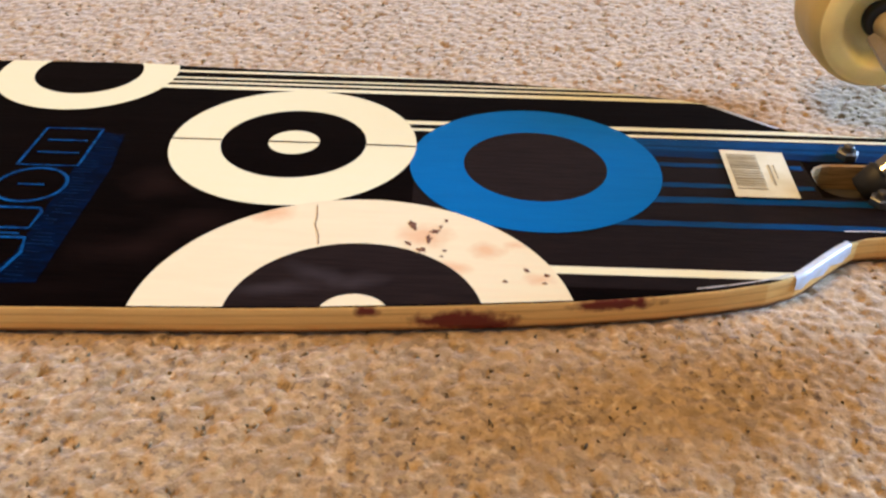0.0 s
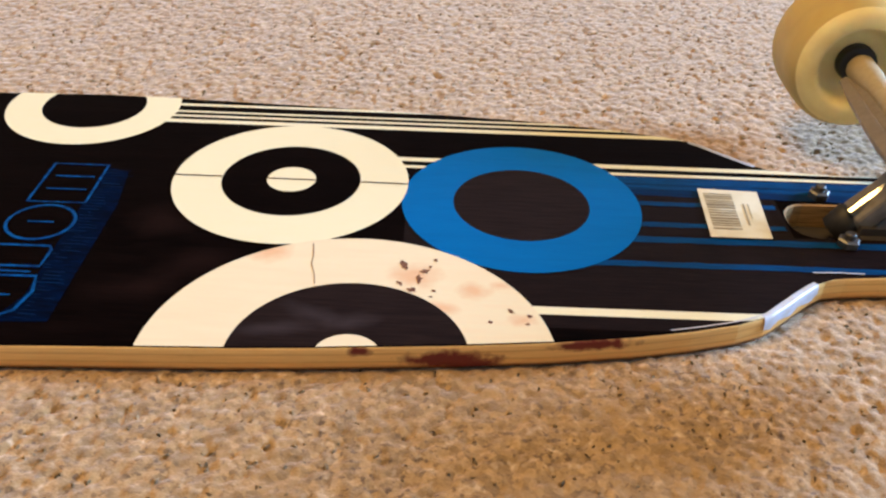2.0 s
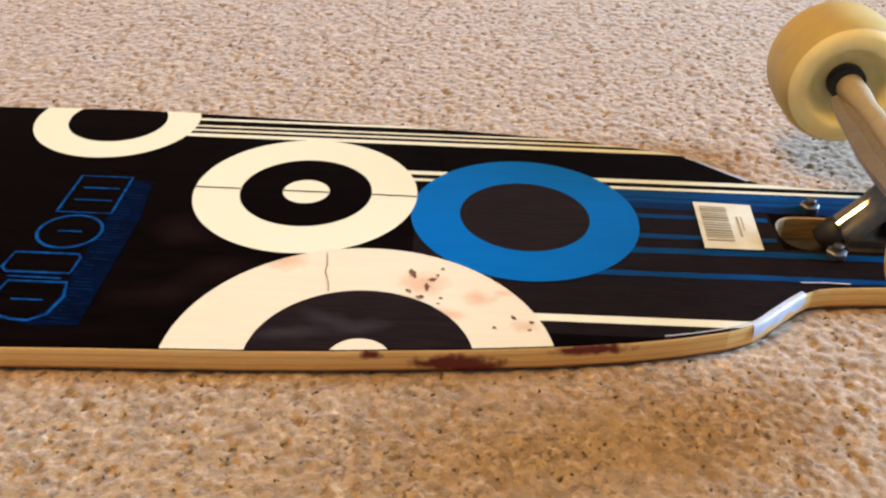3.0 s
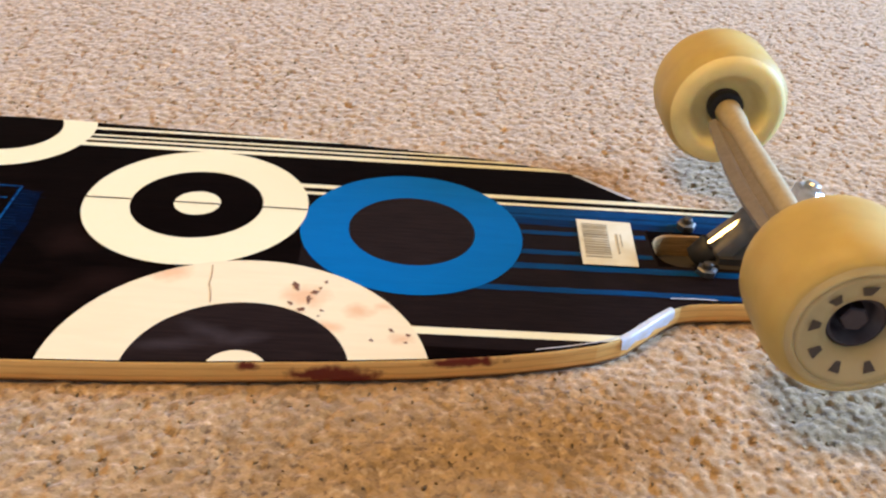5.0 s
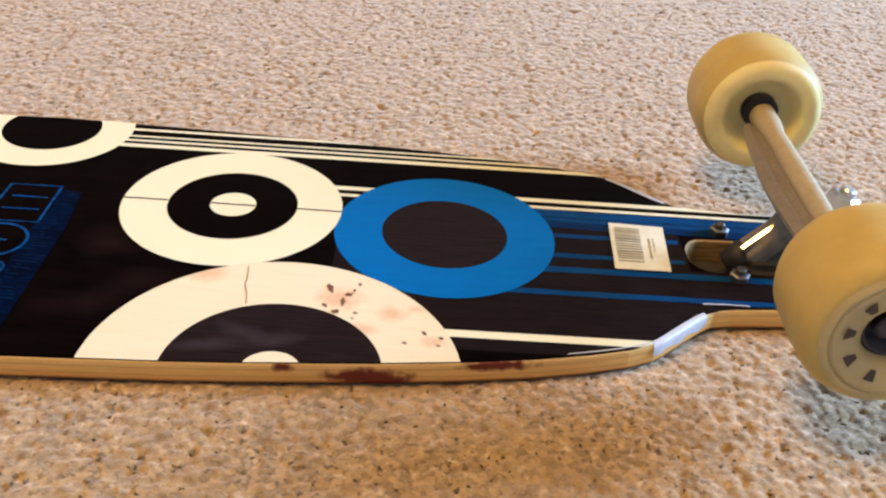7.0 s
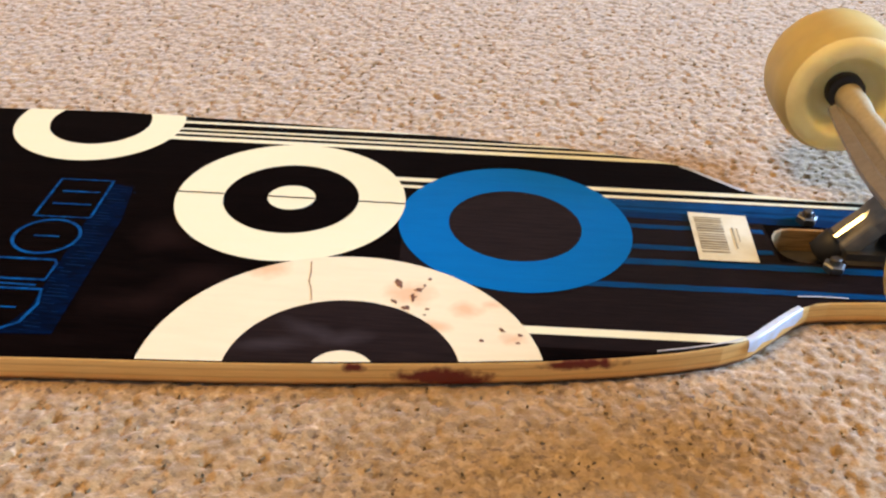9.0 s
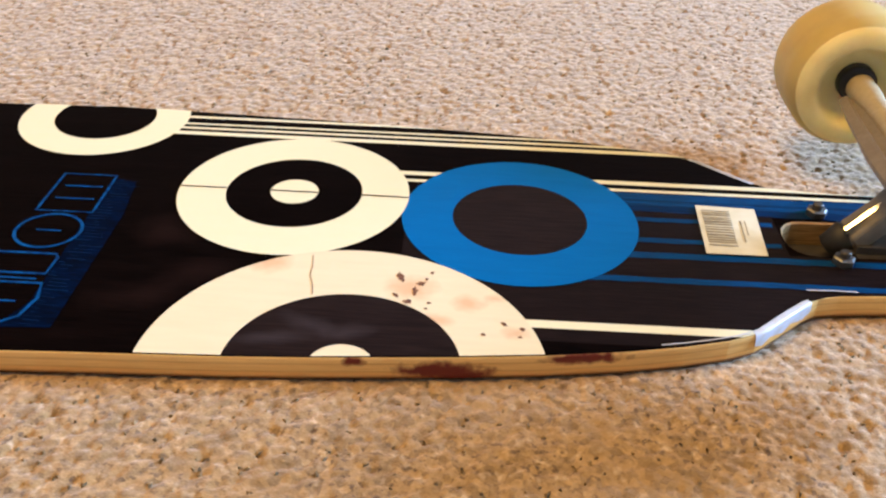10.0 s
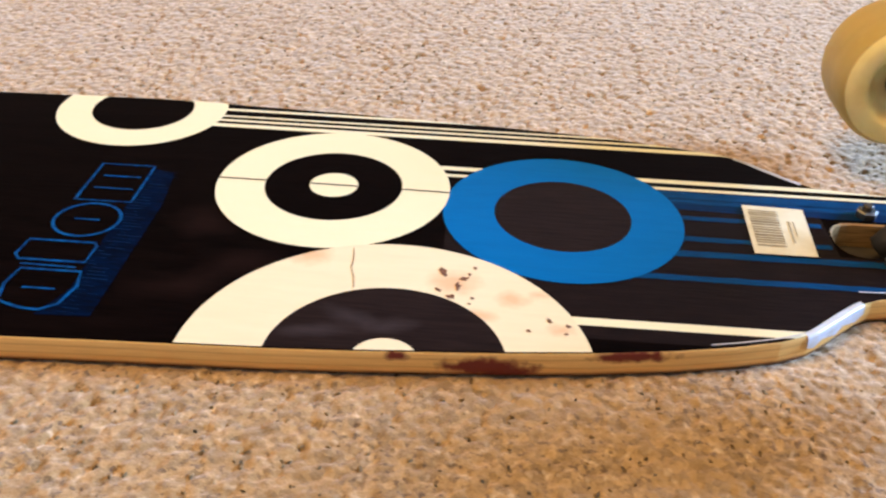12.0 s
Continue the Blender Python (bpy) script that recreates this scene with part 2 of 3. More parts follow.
def carpet_material(name, translucent=0.0):
    m = bpy.data.materials.new(name)
    m.use_nodes = True
    nt = m.node_tree
    b = nt.nodes["Principled BSDF"]
    b.inputs["Roughness"].default_value, b.inputs["Specular IOR Level"].default_value = 0.9, 0.12
    b.inputs["Sheen Weight"].default_value, b.inputs["Sheen Roughness"].default_value = 0.0 if translucent else 1.0, 0.55
    b.inputs["Sheen Tint"].default_value = (1.0, 0.765, 0.60, 1)
    tc = nt.nodes.new("ShaderNodeTexCoord")

    def noisy(scale, detail, lo, hi):
        n = nt.nodes.new("ShaderNodeTexNoise")
        n.inputs["Scale"].default_value, n.inputs["Detail"].default_value = scale, detail
        nt.links.new(tc.outputs["Object"], n.inputs["Vector"])
        r = nt.nodes.new("ShaderNodeMapRange")
        r.inputs["From Min"].default_value, r.inputs["From Max"].default_value = lo, hi
        nt.links.new(n.outputs["Fac"], r.inputs["Value"])
        return r.outputs["Result"], n.outputs["Fac"]

    def mix(fac, a, c):
        x = nt.nodes.new("ShaderNodeMix")
        x.data_type = "RGBA"
        nt.links.new(fac, x.inputs["Factor"])
        for socket, value in ((x.inputs["A"], a), (x.inputs["B"], c)):
            if isinstance(value, tuple):
                socket.default_value = (*value, 1)
            else:
                nt.links.new(value, socket)
        return x.outputs["Result"]

    fine, raw = noisy(420, 3, 0.35, 0.65)
    out = mix(fine, (0.26, 0.170, 0.075), (0.40, 0.275, 0.135))
    fleck, _ = noisy(330, 2, 0.565, 0.68)
    out = mix(fleck, out, (0.105, 0.068, 0.040))
    pale, _ = noisy(160, 2, 0.60, 0.72)
    out = mix(pale, out, (0.55, 0.44, 0.31))
    broad, _ = noisy(22, 4, 0.42, 0.75)
    out = mix(broad, out, (0.31, 0.205, 0.092))
    if translucent:
        out = mix(fine, (0.24, 0.16, 0.08), (0.46, 0.34, 0.20))
    # every tuft and yarn end takes the dye a little differently
    own = nt.nodes.new("ShaderNodeMapRange")
    if translucent:
        own.inputs["To Min"].default_value, own.inputs["To Max"].default_value = 0.75, 1.15
        geo = nt.nodes.new("ShaderNodeNewGeometry")
        nt.links.new(geo.outputs["Random Per Island"], own.inputs["Value"])
    else:
        own.inputs["To Min"].default_value, own.inputs["To Max"].default_value = 0.68, 1.28
        cells = nt.nodes.new("ShaderNodeTexVoronoi")
        cells.inputs["Scale"].default_value = 270
        nt.links.new(tc.outputs["Object"], cells.inputs["Vector"])
        split = nt.nodes.new("ShaderNodeSeparateColor")
        nt.links.new(cells.outputs["Color"], split.inputs[0])
        nt.links.new(split.outputs[0], own.inputs["Value"])
    x = nt.nodes.new("ShaderNodeMix")
    x.data_type, x.blend_type = "RGBA", "MULTIPLY"
    x.inputs["Factor"].default_value = 1
    nt.links.new(out, x.inputs["A"])
    nt.links.new(own.outputs["Result"], x.inputs["B"])
    nt.links.new(x.outputs["Result"], b.inputs["Base Color"])
    bp = nt.nodes.new("ShaderNodeBump")
    bp.inputs["Strength"].default_value, bp.inputs["Distance"].default_value = 0.5, 0.0006
    nt.links.new(noisy(900, 2, 0, 1)[1], bp.inputs["Height"])
    nt.links.new(bp.outputs["Normal"], b.inputs["Normal"])
    if translucent:
        tr = nt.nodes.new("ShaderNodeBsdfTranslucent")
        nt.links.new(x.outputs["Result"], tr.inputs["Color"])
        ms = nt.nodes.new("ShaderNodeMixShader")
        ms.inputs[0].default_value = translucent
        nt.links.new(b.outputs[0], ms.inputs[1])
        nt.links.new(tr.outputs[0], ms.inputs[2])
        nt.links.new(ms.outputs[0], nt.nodes["Material Output"].inputs["Surface"])
    return m


TUFTS = carpet_material("beige_carpet_tufts")
YARN = carpet_material("beige_carpet_yarn", 0.25)


# ---- building helpers ----
def P(x, y, z=0.0):
    """A place on the board, in ring units from the middle ring's centre, z from the printed face."""
    return Vector((x * U, (y + MID) * U, TOP + z * U))


def part(name, bm, mat, parent=None, label="", smooth=False):
    me = bpy.data.meshes.new(name)
    bm.normal_update()
    bm.to_mesh(me)
    bm.free()
    me.materials.append(mat)
    if smooth:
        me.polygons.foreach_set("use_smooth", [True] * len(me.polygons))
    ob = new(name, me)
    if parent:
        ob.parent = parent
    return tagged(ob, label)


def box(bm, lo, hi, bevel=0.0):
    made = bmesh.ops.create_cube(bm, size=1.0)["verts"]
    mid, size = (Vector(lo) + Vector(hi)) / 2, Vector(hi) - Vector(lo)
    for v in made:
        v.co = mid + Vector((v.co.x * size.x, v.co.y * size.y, v.co.z * size.z))
    if bevel:
        edges = {e for v in made for e in v.link_edges}
        bmesh.ops.bevel(bm, geom=list(edges), offset=bevel, segments=2, affect="EDGES")
    return bm


def lathe(bm, profile, m, n=48, caps=True):
    """Turns (along, radius) pairs about the local z axis of m."""
    rings = []
    for s, r in profile:
        rings.append([bm.verts.new(m @ Vector((r * math.cos(2 * math.pi * k / n), r * math.sin(2 * math.pi * k / n), s))) for k in range(n)])
    for a, b in zip(rings, rings[1:]):
        for k in range(n):
            bm.faces.new((a[k], a[(k + 1) % n], b[(k + 1) % n], b[k]))
    for ring, turn in ((rings[0], -1), (rings[-1], 1)) if caps else ():
        bm.faces.new(ring[::turn])
    bmesh.ops.recalc_face_normals(bm, faces=bm.faces[:])
    return bm


def loft(bm, sections):
    """Skins closed rings of equal length and caps the ends."""
    rings = [[bm.verts.new(p) for p in s] for s in sections]
    n = len(rings[0])
    for a, b in zip(rings, rings[1:]):
        for k in range(n):
            bm.faces.new((a[k], a[(k + 1) % n], b[(k + 1) % n], b[k]))
    bm.faces.new(rings[0][::-1])
    bm.faces.new(rings[-1])
    bmesh.ops.recalc_face_normals(bm, faces=bm.faces[:])
    return bm


# half widths of the deck along its length, from the middle to the nose
HALF = [(-2.0, 1.955), (-1.3, 1.925), (-0.1, 1.885), (0.5, 1.85), (1.5, 1.77), (2.07, 1.71), (2.66, 1.62), (3.06, 1.535), (3.4, 1.44),
        (3.62, 1.345), (3.70, 1.285), (4.08, 0.945), (4.20, 0.86), (4.36, 0.825), (4.75, 0.79), (5.3, 0.77), (5.8, 0.765), (6.3, 0.73), (6.55, 0.6),
        (6.68, 0.35), (6.72, 0.12)]


def half_width(x):
    x = -2 + abs(x + 2)
    for (a, p), (b, q) in zip(HALF, HALF[1:]):
        if a <= x <= b:
            return p + (q - p) * (x - a) / (b - a)
    return 0.0


def far_inset(x):
    """How far the far edge of the pressed deck curls in from its full width."""
    return 0.04 + 0.025 * math.exp(-((x - 0.6) / 1.3) ** 2) if x < 3.0 else max(0.0, 0.04 * (3.7 - x) / 0.7)


def clipped(points, inset=0.007):
    """Keeps a flat shape inside the deck's printed outline: cut at the near and far edges."""
    out = []
    for x, y in points:
        h = half_width(x) - inset
        out.append((x, max(-MID - h, min(-MID + h - far_inset(x), y))))
    return out


def band(bm, upper, lower, z):
    """A flat strip between two rows of points, cut to the deck."""
    up = [bm.verts.new(P(*q, z)) for q in clipped(upper)]
    lo = [bm.verts.new(P(*q, z)) for q in clipped(lower)]
    for k in range(len(up) - 1):
        pts = [up[k], lo[k], lo[k + 1], up[k + 1]]
        if len({(round(v.co.x, 6), round(v.co.y, 6)) for v in pts}) >= 3 and abs(up[k].co.y - lo[k].co.y) + abs(up[k + 1].co.y - lo[k + 1].co.y) > 1e-6:
            bm.faces.new(pts)
    return bm


def cut_ring(cx, cy, outer, inner, z, n=120):
    """A flat ring (or disc) cut to the deck, made of upright strips, so that the cut follows the edge."""
    bm = bmesh.new()
    xs = [cx - outer * math.cos(math.pi * k / n) for k in range(n + 1)]
    if inner:
        xs = sorted(set(xs + [cx - inner * math.cos(math.pi * k / n) for k in range(n + 1)]))
    def chord(r, x):
        return math.sqrt(max(0.0, r * r - (x - cx) ** 2)) if r else 0.0
    for side in (1, -1):
        band(bm, [(x, cy + side * chord(outer, x)) for x in xs], [(x, cy + side * chord(inner, x)) for x in xs], z)
    bmesh.ops.remove_doubles(bm, verts=bm.verts[:], dist=2e-6)
    for f in bm.faces:
        f.normal_update()
        if f.normal.z < 0:
            f.normal_flip()
    return bm


def flat(points, z):
    bm = bmesh.new()
    f = bm.faces.new([bm.verts.new(P(x, y, z)) for x, y in points])
    f.normal_update()
    if f.normal.z < 0:
        f.normal_flip()
    return bm


def stroke(bm, points, width, z, closed=False):
    """A drawn line of even width through flat points."""
    pts = [Vector(p) for p in points]
    n = len(pts)
    sides = []
    for k, p in enumerate(pts):
        a = pts[(k - 1) % n] if closed or k else p
        b = pts[(k + 1) % n] if closed or k < n - 1 else p
        d = (b - a).normalized()
        o = Vector((-d.y, d.x)) * width / 2
        sides.append((bm.verts.new(P(*(p + o), z)), bm.verts.new(P(*(p - o), z))))
    for k in range(n if closed else n - 1):
        (a, b), (c, d) = sides[k], sides[(k + 1) % n]
        bm.faces.new((b, d, c, a))
    return bm


# ---- the room ----
def slab(name, lo, hi, mat, label=""):
    bm = bmesh.new()
    return tagged(part(name, box(bm, lo, hi), mat, None, label), kind="structure")


slab("floor", (-2.0, -2.0, -0.05), (3.6, 2.0, 0.0014), TUFTS, "beige fitted carpet floor")
# walls and ceiling are unseen, added in dark taupe to dim the deck's reflections
slab("ceiling", (-2.1, -2.1, 2.4), (3.7, 2.1, 2.5), WALL, "unseen plain taupe ceiling")
slab("wall_west", (-2.1, -2.1, -0.05), (-2.0, 2.1, 2.4), WALL, "unseen plain taupe wall")
slab("wall_north", (-2.0, 2.0, -0.05), (3.6, 2.1, 2.4), WALL, "unseen plain taupe wall")
slab("wall_south", (-2.0, -2.1, -0.05), (3.6, -2.0, 2.4), WALL, "unseen plain taupe wall")


def window_wall():
    bm = bmesh.new()
    y0, y1, z0, z1 = 0.14, 1.38, 0.79, 1.71
    for lo, hi in (((3.6, -2.1, -0.05), (3.7, y0, 2.4)), ((3.6, y1, -0.05), (3.7, 2.1, 2.4)),
                   ((3.6, y0, -0.05), (3.7, y1, z0)), ((3.6, y0, z1), (3.7, y1, 2.4))):
        box(bm, lo, hi)
    tagged(part("wall_east", bm, WALL, None, "unseen plain taupe wall with a window opening"), kind="structure")


window_wall()


# ---- the longboard ----
board = new("longboard")
board.location = (0, 0, 0)
tagged(board, "upside-down black longboard with cream and blue ring print, lying on carpet", "longboard")

SLOT = (4.16, 5.9, 0.26)      # the truck's cut-out: start, end, half width
THICK = 0.22


def outline(inset):
    right = []
    for k, (x, h) in enumerate(HALF):
        right.append((x, max(0.03, h - inset)))
    far = [(-4 - x, h) for x, h in right[:0:-1]] + right
    return [(x, -MID + h - far_inset(x)) for x, h in far] + [(x, -MID - h) for x, h in far[::-1]]


def slot_ring(grow):
    x0, x1, h = SLOT[0] - grow, SLOT[1] + grow, SLOT[2] + grow
    r = 0.20 + grow
    pts = []
    for cx, cy, a in ((x1 - r, h - r, 0), (x0 + r, h - r, 90), (x0 + r, -h + r, 180), (x1 - r, -h + r, 270)):
        for k in range(5):
            t = radians(a + 22.5 * k)
            pts.append((cx + r * math.cos(t), -MID + cy + r * math.sin(t)))
    return pts


def other_end(pts):
    return [(-4 - x, y) for x, y in pts][::-1]


def filled(z, inset, grow):
    bm = bmesh.new()
    for loop in (outline(inset), slot_ring(grow), other_end(slot_ring(grow))):
        vs = [bm.verts.new(P(x, y, z)) for x, y in loop]
        for a, b in zip(vs, vs[1:] + vs[:1]):
            bm.edges.new((a, b))
    bmesh.ops.triangle_fill(bm, use_beauty=True, use_dissolve=False, edges=bm.edges[:], normal=(0, 0, 1))
    return bm


def skin(bm, lower, upper):
    for (za, la), (zb, lb) in ((lower, upper),):
        a = [bm.verts.new(P(x, y, za)) for x, y in la]
        b = [bm.verts.new(P(x, y, zb)) for x, y in lb]
        for k in range(len(a)):
            j = (k + 1) % len(a)
            bm.faces.new((a[k], a[j], b[j], b[k]))


def build_deck():
    bm = filled(0.0, 0.0065, 0.012)
    part("printed_face", bm, BLACK, board, "glossy black printed deck underside")
    # plywood edge with rounded arrises, cut-out walls, and the standing side underneath
    bm = bmesh.new()
    rows = [(-THICK, 0.045), (-THICK + 0.03, 0.012), (-THICK + 0.07, 0.0), (-0.03, 0.0), (-0.010, 0.002), (0.0, 0.007)]
    for (za, ia), (zb, ib) in zip(rows, rows[1:]):
        skin(bm, (za, outline(ia)), (zb, outline(ib)))
    for ring in (slot_ring, lambda g: other_end(slot_ring(g))):
        walls = bmesh.new()
        skin(walls, (-THICK, ring(0.0)), (-0.012, ring(0.0)))
        skin(walls, (-0.012, ring(0.0)), (0.0, ring(0.012)))
        bmesh.ops.recalc_face_normals(walls, faces=walls.faces[:])
        part("cut_out_edge", walls, SLOTWOOD, board, "dull brown sawn edge of the truck cut-out")
    bmesh.ops.remove_doubles(bm, verts=bm.verts[:], dist=1e-6)
    under = filled(-THICK, 0.045, 0.0)
    me = bpy.data.meshes.new("under")
    under.to_mesh(me)
    under.free()
    bm.from_mesh(me)
    bpy.data.meshes.remove(me)
    bmesh.ops.remove_doubles(bm, verts=bm.verts[:], dist=1e-6)
    bmesh.ops.recalc_face_normals(bm, faces=bm.faces[:])
    part("plywood_core", bm, PLY, board, "light maple plywood edge, stained dark red in places, highlight painted along its top")


build_deck()

Z1, Z2, Z3, Z4, Z5 = 0.003, 0.006, 0.009, 0.012, 0.015      # layers of ink, each a fraction of a millimetre over the last


def stripe(name, x0, x1, y0, y1, mat, z=Z1, label="", ragged=0.0):
    n = max(2, int((x1 - x0) / 0.12))
    xs = [x0 + (x1 - x0) * k / n for k in range(n + 1)]
    rnd = random.Random(int(1000 * (x0 + 7 * y0 + 50)))
    bm = bmesh.new()
    band(bm, [(x, y1 + rnd.uniform(-ragged, ragged)) for x in xs], [(x, y0 + rnd.uniform(-ragged, ragged)) for x in xs], z)
    for f in bm.faces:
        f.normal_update()
        if f.normal.z < 0:
            f.normal_flip()
    return part(name, bm, mat, board, label)


for y0, y1, x1 in ((1.004, 1.072, 3.6), (1.126, 1.166, 3.6), (1.222, 1.256, 3.6), (1.362, 1.410, 1.9)):
    stripe("cream_stripe", -1.45, x1, y0, y1, CREAM, Z1, "thin cream pinstripe")
for y0, y1 in ((0.405, 0.475), (0.285, 0.332)):
    stripe("cream_stripe", 0.75, 5.9, y0, y1, CREAM, Z1, "thin cream pinstripe")
for x0, x1, y1 in ((1.0, 4.13, 0.0), (4.13, 6.4, -0.64)):
    stripe("faded_print", x0, x1, -1.90, y1, BARE, 0.0009, "dark brown worn print with wood grain")
stripe("blue_stripe", 2.0, 6.4, -0.05, 0.275, FADE, 0.0018, "dark blue faded band", 0.01)
for y0, y1 in ((0.15, 0.265), (0.06, 0.13), (-0.21, -0.145), (-0.54, -0.475), (-0.775, -0.69), (-1.115, -1.045)):
    stripe("blue_stripe", 1.9, 4.10 if -0.68 < y0 < -0.04 else 6.4, y0, y1, NAVY, Z1, "worn dark blue stripe", 0.006)
stripe("cream_stripe", 1.85, 3.63, -1.755, -1.665, CREAM, Z1, "thin cream stripe")

# ring prints
part("blue_ring", cut_ring(1.954, -0.261, 0.996, 0.568, Z2), BLUE, board, "flat mid-blue ring")
part("ring_centre", cut_ring(1.954, -0.261, 0.568, 0, Z2), INNER, board, "dark brown wood-grained disc")
part("cream_ring", cut_ring(-2.09, 1.296, 0.814, 0.484, Z2), CREAM, board, "cream ring cut by the deck edge")
part("cream_ring", cut_ring(0, 0, 1.0, 0.589, Z3), CREAM, board, "cream ring")
part("ring_centre", cut_ring(0, 0, 0.589, 0.208, Z3), BLACK, board, "black ring")
part("ring_dot", cut_ring(0, 0, 0.208, 0, Z3), CREAM, board, "cream dot")
part("cream_ring", cut_ring(0.692, -2.292, 1.404, 0.8155, Z4), ROSE, board, "large cream ring, worn and chipped")
part("ring_centre", cut_ring(0.692, -2.292, 0.8155, 0.2294, Z4), SCUFFED, board, "dark disc with pale scuffs")
part("ring_dot", cut_ring(0.692, -2.292, 0.2294, 0, Z4), ROSE, board, "cream half dot at the deck edge")


# the seam that runs through the middle ring
def seam_line():
    for x0, x1 in ((-0.998, -0.592), (-0.204, 0.204), (0.592, 0.998)):
        rnd = random.Random(int(x0 * 100))
        bm = bmesh.new()
        pts = [(x0 + (x1 - x0) * k / 8, -0.004 - 0.012 * (x0 + (x1 - x0) * k / 8) + rnd.uniform(-0.004, 0.004)) for k in range(9)]
        stroke(bm, pts, 0.019, Z4)
        part("seam", bm, INNER, board, "thin dark ply seam")


seam_line()


# the blue outlined emblem: four plain shapes in line with a dark drop behind
def emblem():
    drop = flat([(-1.62, 0.10), (-1.40, 0.03), (-1.34, -0.5), (-1.36, -2.03), (-1.75, -2.05), (-1.62, -1.75), (-1.62, 0.0)], Z1)
    part("emblem_shadow", drop, SHADE, board, "dark blue hatched drop shadow")
    bm = bmesh.new()
    for k in range(46):
        rnd = random.Random(k)
        y = 0.05 - 2.05 * k / 45
        x0 = -1.58 + rnd.uniform(-0.04, 0.05)
        stroke(bm, [(x0, y), (x0 + rnd.uniform(0.03, 0.2), y - 0.008)], rnd.uniform(0.003, 0.008), Z2)
    tagged(part("emblem_hatching", bm, FADE, board, "fine blue hatching lines"), kind="stuff")

    def shape(name, loops, bars=()):
        bm = bmesh.new()
        for loop, closed in loops:
            stroke(bm, loop, 0.027, Z2, closed)
        for a, b in bars:
            stroke(bm, [a, b], 0.02, Z2)
        part(name, bm, GLOW, board, "blue outlined plain shape")

    def oval(cx, cy, rx, ry, n=32):
        return [(cx + rx * math.cos(2 * math.pi * k / n), cy + ry * math.sin(2 * math.pi * k / n)) for k in range(n)]

    shape("emblem_block", [([(-2.06, 0.13), (-1.60, 0.13), (-1.60, -0.50), (-2.07, -0.50)], True)],
          [((-1.98, -0.08), (-1.66, -0.08)), ((-1.99, -0.29), (-1.66, -0.29))])
    shape("emblem_oval", [(oval(-1.85, -0.80, 0.26, 0.25), True)], [((-1.95, -0.80), (-1.75, -0.80))])
    shape("emblem_bar", [([(-2.17, -1.13), (-1.66, -1.13), (-1.63, -1.18), (-1.64, -1.40), (-2.14, -1.40), (-2.19, -1.34)], True)],
          [((-2.10, -1.46), (-1.68, -1.47))])
    shape("emblem_round", [([(-2.07, -1.52), (-1.62, -1.52), (-1.58, -1.70), (-1.63, -1.92), (-1.74, -2.0), (-1.86, -1.99), (-1.96, -1.96), (-2.06, -1.92),
                             (-2.10, -1.72)], True)], [((-1.96, -1.75), (-1.72, -1.75))])


emblem()


# chips, scuffs and stains
def splat(name, x, y, rx, ry, mat, seed, label="", z=Z5, turn=0.0):
    rnd = random.Random(seed)
    pts = []
    for k in range(22):
        a = 2 * math.pi * k / 22
        r = rnd.uniform(0.45, 1.15)
        dx, dy = rx * r * math.cos(a), ry * r * math.sin(a)
        pts.append((x + dx * math.cos(turn) - dy * math.sin(turn), y + dx * math.sin(turn) + dy * math.cos(turn)))
    part(name, flat(pts, z), mat, board, label)


for n, (x, y, rx, ry, turn) in enumerate(((1.02, -1.22, 0.035, 0.085, 0.3), (1.18, -1.30, 0.055, 0.035, 0.2), (1.14, -1.40, 0.03, 0.07, 0.1),
                                          (1.26, -1.15, 0.022, 0.03, 0), (1.00, -1.46, 0.03, 0.04, 0.6), (1.09, -1.54, 0.045, 0.04, 0.2),
                                          (1.25, -1.54, 0.022, 0.022, 0), (1.23, -1.61, 0.025, 0.014, 0), (1.80, -1.75, 0.024, 0.05, 0.5),
                                          (1.65, -1.88, 0.026, 0.026, 0), (1.91, -1.89, 0.024, 0.018, 0), (1.22, -1.24, 0.02, 0.025, 0),
                                          (1.93, -1.80, 0.03, 0.03, 0))):
    splat("chip", x, y, 0.8 * rx, 0.8 * ry, BROWN, n, "small dark chip in the ink", Z5, turn)
bm = bmesh.new()
stroke(bm, [(0.315, -0.99), (0.335, -1.14), (0.33, -1.25), (0.37, -1.38), (0.385, -1.50)], 0.007, Z5)
part("crack", bm, BROWN, board, "hairline crack in the cream ink")


# worn chamfers where the deck steps in to its neck, window light tinted into them
def chamfer_wear(side):
    bm = bmesh.new()
    rows = []
    for k in range(9):
        x = 3.60 + (4.12 - 3.60) * k / 8
        w = 0.004 + 0.012 * math.sin(math.pi * k / 8)
        edge = half_width(x) - (far_inset(x) if side > 0 else 0.0)
        low = -0.095 - 0.025 * math.sin(k * 2.1)
        rows.append([bm.verts.new(P(x + dx, -MID + side * (edge + dy), z)) for dx, dy, z in
                     ((-0.02, -0.03 - w, 0.004), (0.002, -0.005, 0.0035), (0.008, 0.008, -0.02), (0.010, 0.011, -0.06), (0.010, 0.011, low))])
    for a, b in zip(rows, rows[1:]):
        for k in range(4):
            bm.faces.new((a[k], b[k], b[k + 1], a[k + 1]))
    bmesh.ops.recalc_face_normals(bm, faces=bm.faces[:])
    part("worn_chamfer", bm, CHIP, board, "pale worn chamfer at the neck, window blue in its colour", True)


chamfer_wear(-1)
chamfer_wear(1)
